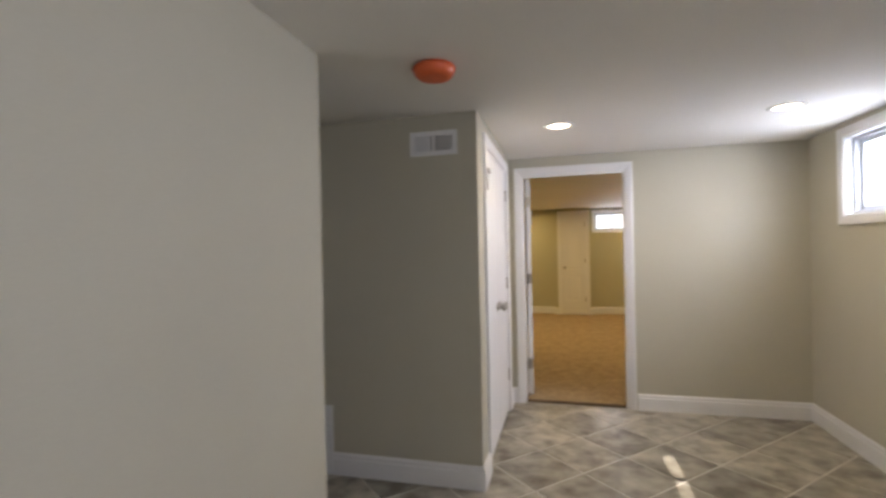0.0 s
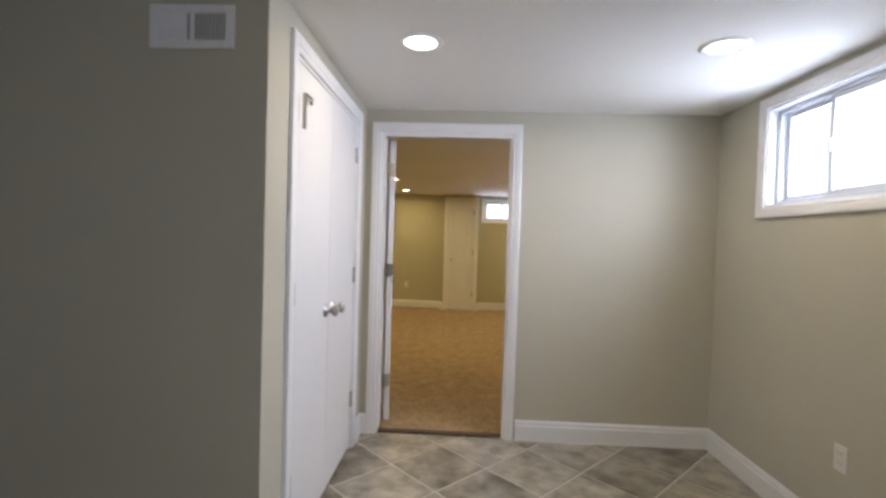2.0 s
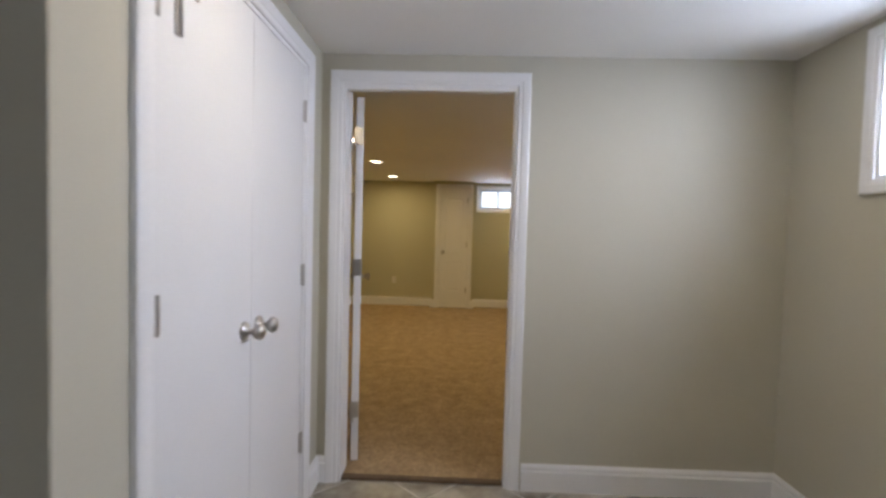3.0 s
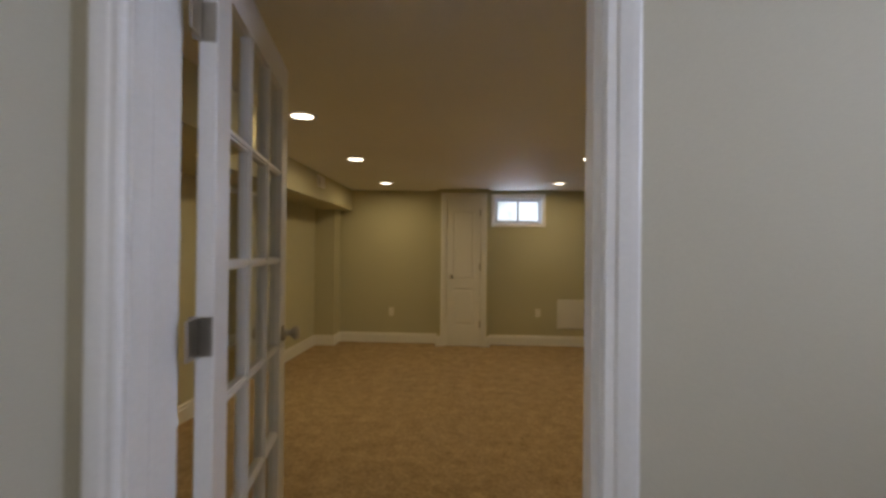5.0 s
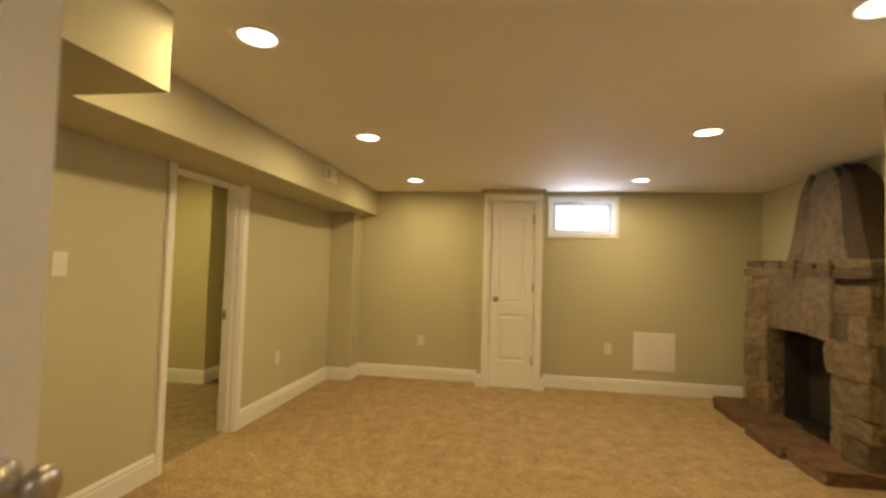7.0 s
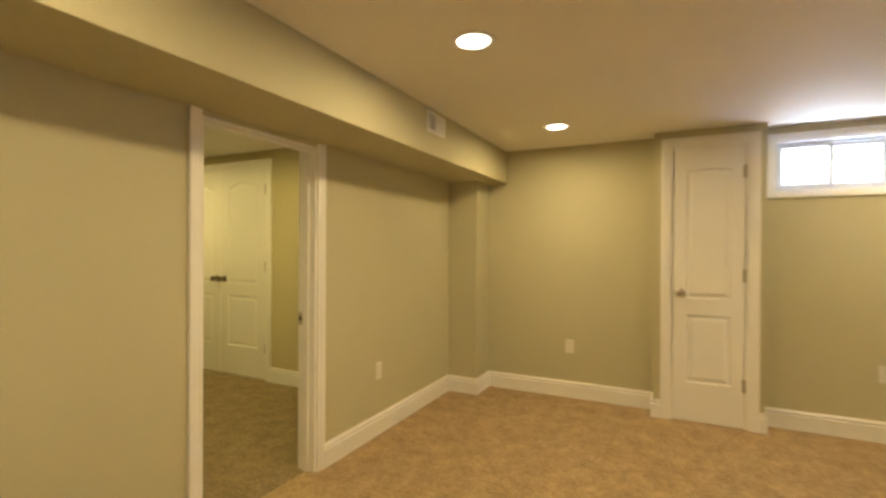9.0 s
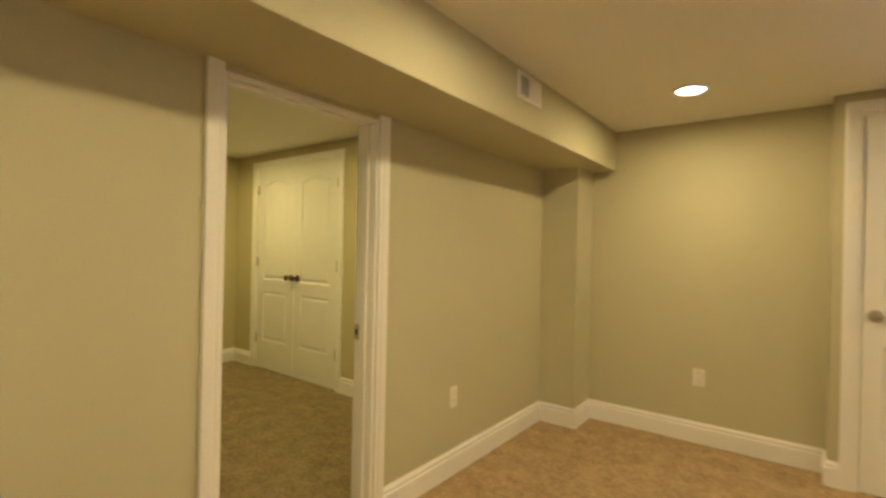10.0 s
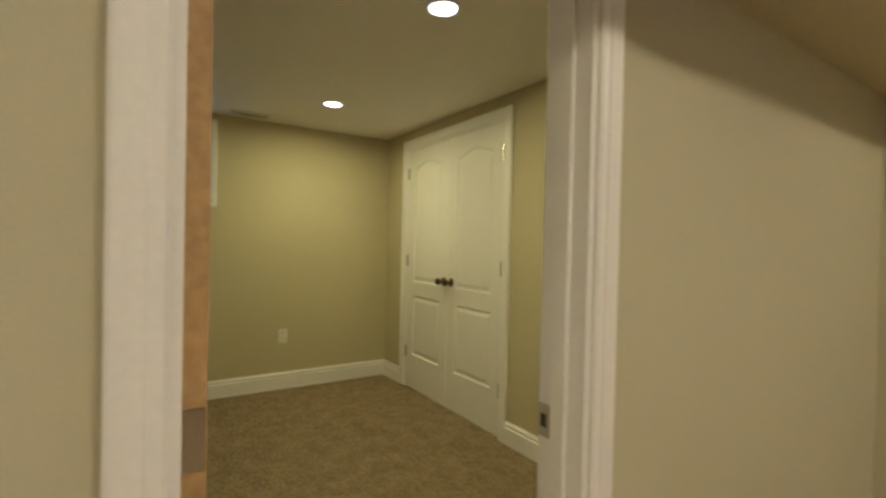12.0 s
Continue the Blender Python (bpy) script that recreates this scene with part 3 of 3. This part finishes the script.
for x in (-0.743, 1.427):
    for y in (6.33, 7.72, 9.26):
        downlight(x, y, CR, P_ROOM, "room ceiling lamps")
for x in (0.05, 1.35):
    downlight(x, 3.165, CH, P_HALL, "hall ceiling lamps", HALLC)
for x, y in ((-2.78, 8.2), (-4.337, 8.29)):
    downlight(x, y, CB, P_BED, "bedroom ceiling lamps", BEDC, 0.8)

# ---------- wall and ceiling fixtures ----------


def smoke_cover(x, y, z, k=1.0):
    d = thing("smoke_detector", pose(x, y, z) @ Matrix.Scale(k, 4), "ceiling smoke detector under a bright orange dust cover", "smoke detector")
    part(d, "base", lathe("base", PLATE, [(0.0, 0.0), (0.06, 0.0), (0.06, -0.012), (0.0, -0.012)]))
    part(d, "cover", lathe("cover", ORANGE, [(0.088, -0.004), (0.090, -0.012), (0.087, -0.034), (0.074, -0.050), (0.05, -0.055), (0.0, -0.056)], seg=36), label="orange plastic dust cover")
    part(d, "rib", lathe("rib", ORANGE, [(0.091, -0.010), (0.094, -0.013), (0.094, -0.017), (0.091, -0.020)], seg=36))


smoke_cover(-0.464, 1.956, CH)
smoke_cover(-2.77, 7.60, CB, 0.42)


def register(name, m, w, h, label, split=False):
    """A louvred vent in the local xz plane that looks to +y."""
    d = thing(name, m, label, "vent")
    b = 0.028 if split and w > 0.27 else 0.016
    part(d, "frame", boxes("frame", TRIM, [((-w / 2, 0, -h / 2), (-w / 2 + b, 0.009, h / 2)), ((w / 2 - b, 0, -h / 2), (w / 2, 0.009, h / 2)), ((-w / 2 + b, 0, h / 2 - b), (w / 2 - b, 0.009, h / 2)), ((-w / 2 + b, 0, -h / 2), (w / 2 - b, 0.009, -h / 2 + b))] + ([((-0.008, 0, -h / 2 + b), (0.008, 0.008, h / 2 - b))] if split else []), 0.002))
    part(d, "back", boxes("back", VENT_IN, [((-w / 2 + b, 0.0005, -h / 2 + b), (w / 2 - b, 0.0015, h / 2 - b))]))
    n = int((w - 2 * b) / 0.0115)
    sl = boxes("slat", TRIM, [((-0.0008, 0, -h / 2 + b), (0.0008, 0.010, h / 2 - b))])
    for i in range(n):
        x = -w / 2 + b + (i + 0.5) * (w - 2 * b) / n
        if split and abs(x) < 0.01:
            continue
        part(d, "slat", sl, pose(x, 0.003, 0, 0, 0, 55 if (x < 0 or not split) else -40))
    return d


register("air_register", pose(-0.669, YS, 2.026, 0, 0, 180), 0.29, 0.145, "white louvred air register on the wall", True)
register("air_register", pose(-1.348, 8.54, 2.075, 0, 0, -90), 0.25, 0.13, "white louvred air register on the soffit", True)
register("air_register", pose(-4.98, 7.87, CB, -90, 0, 90), 0.28, 0.13, "louvred air register in the bedroom ceiling")

OUT_PLATE = boxes("plate", PLATE, [((-0.036, 0, -0.058), (0.036, 0.005, 0.058))], 0.003)
OUT_FACE = boxes("socket", PLATE, [((-0.016, 0.004, 0.008), (0.016, 0.008, 0.036)), ((-0.016, 0.004, -0.036), (0.016, 0.008, -0.008))], 0.003)
OUT_SLOT = boxes("slot", DARK, [((-0.001, 0.0075, -0.005), (0.001, 0.0083, 0.005))])
SW_TOG = boxes("toggle", PLATE, [((-0.016, 0.004, -0.033), (0.016, 0.008, 0.033))], 0.002)


def outlet(m, group="wall outlets"):
    d = thing("wall_outlet", m, "ivory duplex wall outlet plate", "outlet", group)
    part(d, "plate", OUT_PLATE)
    part(d, "socket", OUT_FACE)
    for sx in (-0.006, 0.006):
        for sz in (-0.02, 0.024):
            part(d, "slot", OUT_SLOT, pose(sx, 0, sz))


for m in (pose(XR, 3.178, 0.44, 0, 0, 90), pose(-0.776, YF, 0.45, 0, 0, 180), pose(XL, 8.554, 0.447, 0, 0, -90), pose(1.279, YF, 0.465, 0, 0, 180), pose(XB, 8.174, 0.455, 0, 0, -90)):
    outlet(m)
sw = thing("light_switch", pose(XL, 6.515, 1.25, 0, 0, -90), "ivory rocker light switch plate", "switch")
part(sw, "plate", OUT_PLATE)
part(sw, "rocker", SW_TOG)

panel = thing("access_panel", pose(1.752, YF, 0.455, 0, 0, 180), "square white access panel set on the wall", "panel")
part(panel, "frame", boxes("frame", DOORM, [((-0.21, 0, -0.205), (0.21, 0.008, 0.205))], 0.003))
part(panel, "cover", boxes("cover", DOORM, [((-0.195, 0.008, -0.19), (0.195, 0.012, 0.19))], 0.002))

# stair landing beside the hall, with its own base trim
structure("stair_landing", boxes("stair_landing", BROWN, [((-2.75, 1.70, 0), (-1.45, YS, 0.325))], 0.015), "brown carpeted stair landing", "stair")
structure("trim_stair", boxes("trim_stair", TRIM, [((-2.75, YS - 0.018, 0.325), (-1.36, YS, 0.43)), ((-1.45, YS - 0.018, 0.0), (-1.36, YS, 0.325))], 0.003), "white stair skirt board", "trim")

# ---------- fireplace ----------


def stone_mesh(name, seed, mat):
    rnd = random.Random(seed)
    bm = bmesh.new()
    bmesh.ops.create_cube(bm, size=1)
    bmesh.ops.subdivide_edges(bm, edges=bm.edges, cuts=2, use_grid_fill=True)
    for v in bm.verts:
        k = sum(abs(abs(c) - 0.5) < 1e-4 for c in v.co)
        v.co *= (1.0, 1.0, 0.985, 0.95)[k]
        v.co += Vector([rnd.uniform(-1, 1) for _ in range(3)]) * 0.024
    return to_mesh(name, bm, mat)


STONES = [stone_mesh("stone", i, STONE) for i in range(8)]
SLABS = [stone_mesh("hearth_stone", 30 + i, HEARTH) for i in range(4)]


def fireplace():
    rnd = random.Random(5)
    x0, x1 = 2.46, 2.80
    f = thing("fireplace", pose(0, 0, 0), "rustic stone fireplace with tapered hood and raised hearth", "fireplace")
    core = [((x0 + 0.05, 7.95, 0), (x1, 8.36, 1.38)), ((x0 + 0.05, 9.13, 0), (x1, 9.53, 1.38)), ((x0 + 0.05, 8.36, 0.86), (x1, 9.13, 1.38)), ((x0 - 0.2, 8.0, 0), (x1, 9.6, 0.06))]
    part(f, "core", boxes("core", MORTAR, core), label="dark mortar core")
    part(f, "firebox", boxes("firebox", SOOT, [((x1 - 0.03, 8.36, 0.06), (x1 - 0.004, 9.13, 0.86)), ((x0 + 0.12, 8.36, 0.06), (x1 - 0.03, 8.38, 0.86)), ((x0 + 0.12, 9.11, 0.06), (x1 - 0.03, 9.13, 0.86)), ((x0 + 0.12, 8.38, 0.84), (x1 - 0.03, 9.11, 0.858)), ((x0 + 0.12, 8.38, 0.06), (x1 - 0.03, 9.11, 0.075))]), label="sooty black firebox")

    def put(c, s, mesh=None, turn=0, tip=0):
        ob = part(f, "stone", mesh or rnd.choice(STONES), pose(*c, rnd.uniform(-2, 2), tip, turn + rnd.uniform(-3, 3)) @ Matrix.Diagonal((*s, 1)))
        return ob
    # piers in uneven courses
    for ya, yb in ((7.95, 8.36), (9.13, 9.54)):
        z = 0.07
        while z < 1.22:
            hh = rnd.uniform(0.09, 0.26)
            hh = min(hh, 1.27 - z)
            cuts = [ya, yb] if rnd.random() < 0.6 else [ya, ya + (yb - ya) * rnd.uniform(0.35, 0.65), yb]
            for p, q in zip(cuts, cuts[1:]):
                dx = rnd.uniform(0.12, 0.17)
                put((x0 + 0.085 - rnd.uniform(0, 0.035), (p + q) / 2, z + hh / 2), (dx, q - p - 0.002, hh - 0.002))
            z += hh
    # two big lintel slabs, split by a slanting joint, with an arched underside
    for k, pts in enumerate((((8.32, 0.84), (8.70, 0.865), (8.60, 1.30), (8.30, 1.30)), ((8.705, 0.865), (9.18, 0.845), (9.20, 1.30), (8.605, 1.30)))):
        bm = bmesh.new()
        xa = x0 - 0.012 + 0.01 * k
        fr = [bm.verts.new((xa, y, z)) for y, z in pts]
        bk = [bm.verts.new((x0 + 0.15, y, z)) for y, z in pts]
        for i in range(4):
            bm.faces.new((fr[i], fr[(i + 1) % 4], bk[(i + 1) % 4], bk[i]))
        bm.faces.new(fr)
        bm.faces.new(bk)
        bmesh.ops.bevel(bm, geom=list(bm.edges), offset=0.014, segments=2, affect="EDGES", profile=0.5)
        part(f, "lintel", to_mesh("lintel", bm, SLATE), label="large grey-brown lintel slab")
    # mantel course of thin flat stones
    y = 7.93
    while y < 9.50:
        w = min(rnd.uniform(0.16, 0.38), 9.56 - y)
        hz = rnd.uniform(0.055, 0.09)
        put((x0 + 0.085, y + w / 2, 1.29 + hz / 2), (rnd.uniform(0.17, 0.21), w - 0.002, hz))
        put((x0 + 0.10, y + w / 2 + 0.04, 1.29 + hz + 0.03), (rnd.uniform(0.15, 0.19), w * rnd.uniform(0.6, 0.95), rnd.uniform(0.05, 0.085)))
        y += w
    # hood: tall slabs that curve back to the wall, pale in front and dark on the flanks
    def hood_slab(name, mat, ya, yb, yc, yd, dx, label):
        bm = bmesh.new()
        rows = []
        n = 7
        for i in range(n + 1):
            k = i / n
            e = 0.35 * (1 - (1 - k) ** 3) + 0.35 * k + 0.30 * k ** 5
            x = x0 + 0.04 + (x1 - 0.16 - x0 - 0.04) * e + dx
            z = 1.40 + (CR - 0.03 - 1.40) * k
            p, q = ya + (yc - ya) * e, yb + (yd - yb) * e
            cap = 0.05 * max(0, k - 0.8) / 0.2
            rows.append([bm.verts.new(v) for v in ((x, p + cap, z), (x - 0.012, (p + q) / 2, z), (x, q - cap, z), (x1, q - cap, z), (x1, p + cap, z))])
        for a, c in zip(rows, rows[1:]):
            for i in range(5):
                bm.faces.new((a[i], a[(i + 1) % 5], c[(i + 1) % 5], c[i]))
        bm.faces.new(rows[0])
        bm.faces.new(rows[-1])
        part(f, name, to_mesh(name, bm, mat), label=label)
    hood_slab("hood_slab", SLATE, 8.22, 8.72, 8.54, 8.82, 0.0, "tall smooth grey-brown hood slab")
    hood_slab("hood_slab", DARKSTONE, 8.02, 8.22, 8.44, 8.54, 0.012, "dark brown flank stone")
    hood_slab("hood_slab", STONE, 8.72, 8.97, 8.82, 8.95, 0.014, "buff flank stone")
    # raised hearth of flat stones
    y = 7.93
    while y < 9.64:
        w = min(rnd.uniform(0.28, 0.5), 9.70 - y)
        ob = part(f, "hearth_stone", rnd.choice(SLABS), pose(2.345 + rnd.uniform(-0.015, 0.03) + 0.09 * (abs(y + w / 2 - 8.8) / 0.85) ** 3, y + w / 2, 0.050, 0, 0, rnd.uniform(-6, 6)) @ Matrix.Diagonal((rnd.uniform(0.36, 0.42), w * 1.04, rnd.uniform(0.10, 0.12), 1)), "reddish hearth flagstone")
        y += w
    # split logs' grate bars in the firebox
    part(f, "grate", boxes("grate", SOOT, [((2.56, yy - 0.008, 0.12), (2.72, yy + 0.008, 0.14)) for yy in (8.55, 8.65, 8.75, 8.85, 8.95)] + [((2.58, 8.5, 0.105), (2.60, 9.0, 0.12)), ((2.68, 8.5, 0.105), (2.70, 9.0, 0.12)), ((2.58, 8.52, 0.07), (2.60, 8.54, 0.12)), ((2.68, 8.96, 0.07), (2.70, 8.98, 0.12))], 0.002), label="black iron grate")


fireplace()

# ---------- outside ----------
bm = bmesh.new()
outer = [(-400, -400), (400, -400), (400, 400), (-400, 400)]
inner = [(-5.6, -1.9), (3.0, -1.9), (3.0, 10.9), (-5.6, 10.9)]
vo = [bm.verts.new((*p, 1.30)) for p in outer]
vi = [bm.verts.new((*p, 1.30)) for p in inner]
for i in range(4):
    bm.faces.new((vo[i], vo[(i + 1) % 4], vi[(i + 1) % 4], vi[i]))
structure("ground", to_mesh("ground", bm, SOIL), "lawn outside around the house", "ground")


# emissive board: overexposed daylight outside is put into its glow and pale colours
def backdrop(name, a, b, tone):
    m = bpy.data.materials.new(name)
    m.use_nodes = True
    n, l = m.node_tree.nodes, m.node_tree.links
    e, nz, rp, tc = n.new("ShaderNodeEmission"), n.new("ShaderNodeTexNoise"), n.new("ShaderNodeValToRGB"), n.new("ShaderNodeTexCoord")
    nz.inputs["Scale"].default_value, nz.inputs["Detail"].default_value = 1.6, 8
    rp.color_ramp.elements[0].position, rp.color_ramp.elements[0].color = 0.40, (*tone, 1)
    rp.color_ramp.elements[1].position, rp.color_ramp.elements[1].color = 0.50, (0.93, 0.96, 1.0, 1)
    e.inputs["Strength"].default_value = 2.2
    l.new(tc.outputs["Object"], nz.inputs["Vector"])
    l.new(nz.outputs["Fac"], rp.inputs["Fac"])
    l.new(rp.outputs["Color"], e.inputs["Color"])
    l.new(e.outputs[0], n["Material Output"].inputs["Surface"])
    structure(name, boxes(name, m, [(a, b)]), "glowing board standing in for the overexposed garden distance", "backdrop")


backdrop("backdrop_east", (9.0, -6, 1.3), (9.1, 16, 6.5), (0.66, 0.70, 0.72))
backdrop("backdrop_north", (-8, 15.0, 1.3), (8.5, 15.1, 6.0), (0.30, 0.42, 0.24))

# ---------- tiled floor ----------
floor = structure("floor_tile", boxes("floor_tile", GROUT, [((-2.75, -1.65, -0.12), (XR, 4.299, -0.004))]), "diagonal slate-look ceramic tile floor with pale grout", "floor")
HALF = 0.279
SIDE = HALF * math.sqrt(2) - 0.013


def tile_poly(cx, cy):
    """A diagonal tile clipped to the hall."""
    r = SIDE / math.sqrt(2)
    pts = [(cx + r, cy), (cx, cy + r), (cx - r, cy), (cx, cy - r)]
    for ax, lim, sgn in ((0, -2.74, 1), (0, XR - 0.002, -1), (1, -1.64, 1), (1, YD + 0.045, -1)):
        res = []
        for a, b in zip(pts, pts[1:] + pts[:1]):
            ia, ib = (a[ax] - lim) * sgn >= 0, (b[ax] - lim) * sgn >= 0
            if ia:
                res.append(a)
            if ia != ib:
                k = (lim - a[ax]) / (b[ax] - a[ax])
                res.append((a[0] + (b[0] - a[0]) * k, a[1] + (b[1] - a[1]) * k))
        pts = res
        if len(pts) < 3:
            return []
    return pts


def tile_mesh(pts):
    bm = bmesh.new()
    c = Vector((sum(p[0] for p in pts) / len(pts), sum(p[1] for p in pts) / len(pts)))
    a = [bm.verts.new((*p, -0.006)) for p in pts]
    b = [bm.verts.new((*p, -0.0015)) for p in pts]
    t = [bm.verts.new((*(Vector(p) + (c - Vector(p)).normalized() * 0.004), 0.0)) for p in pts]
    n = len(pts)
    for p, q in ((a, b), (b, t)):
        for i in range(n):
            bm.faces.new((p[i], p[(i + 1) % n], q[(i + 1) % n], q[i]))
    bm.faces.new(t)
    return to_mesh("tile", bm, TILE)


r0 = SIDE / math.sqrt(2)
FULL = tile_mesh([(r0, 0), (0, r0), (-r0, 0), (0, -r0)])
for i in range(-26, 14):
    for j in range(-14, 26):
        cx, cy = 0.157 + HALF * (i - j), 3.552 + HALF + HALF * (i + j)
        pts = tile_poly(cx, cy)
        if not pts:
            continue
        if cx < -0.9 and cy < 1.4 or cx < -1.4 or (cx < -0.7 and cy > 3.1):
            continue
        if len(pts) == 4 and abs(pts[0][0] - cx - r0) < 1e-6 and abs(pts[1][1] - cy - r0) < 1e-6 and abs(pts[2][0] - cx + r0) < 1e-6:
            part(floor, "tile", FULL, pose(cx, cy, 0))
        else:
            part(floor, "tile", tile_mesh([(p[0] - cx, p[1] - cy) for p in pts]), pose(cx, cy, 0))
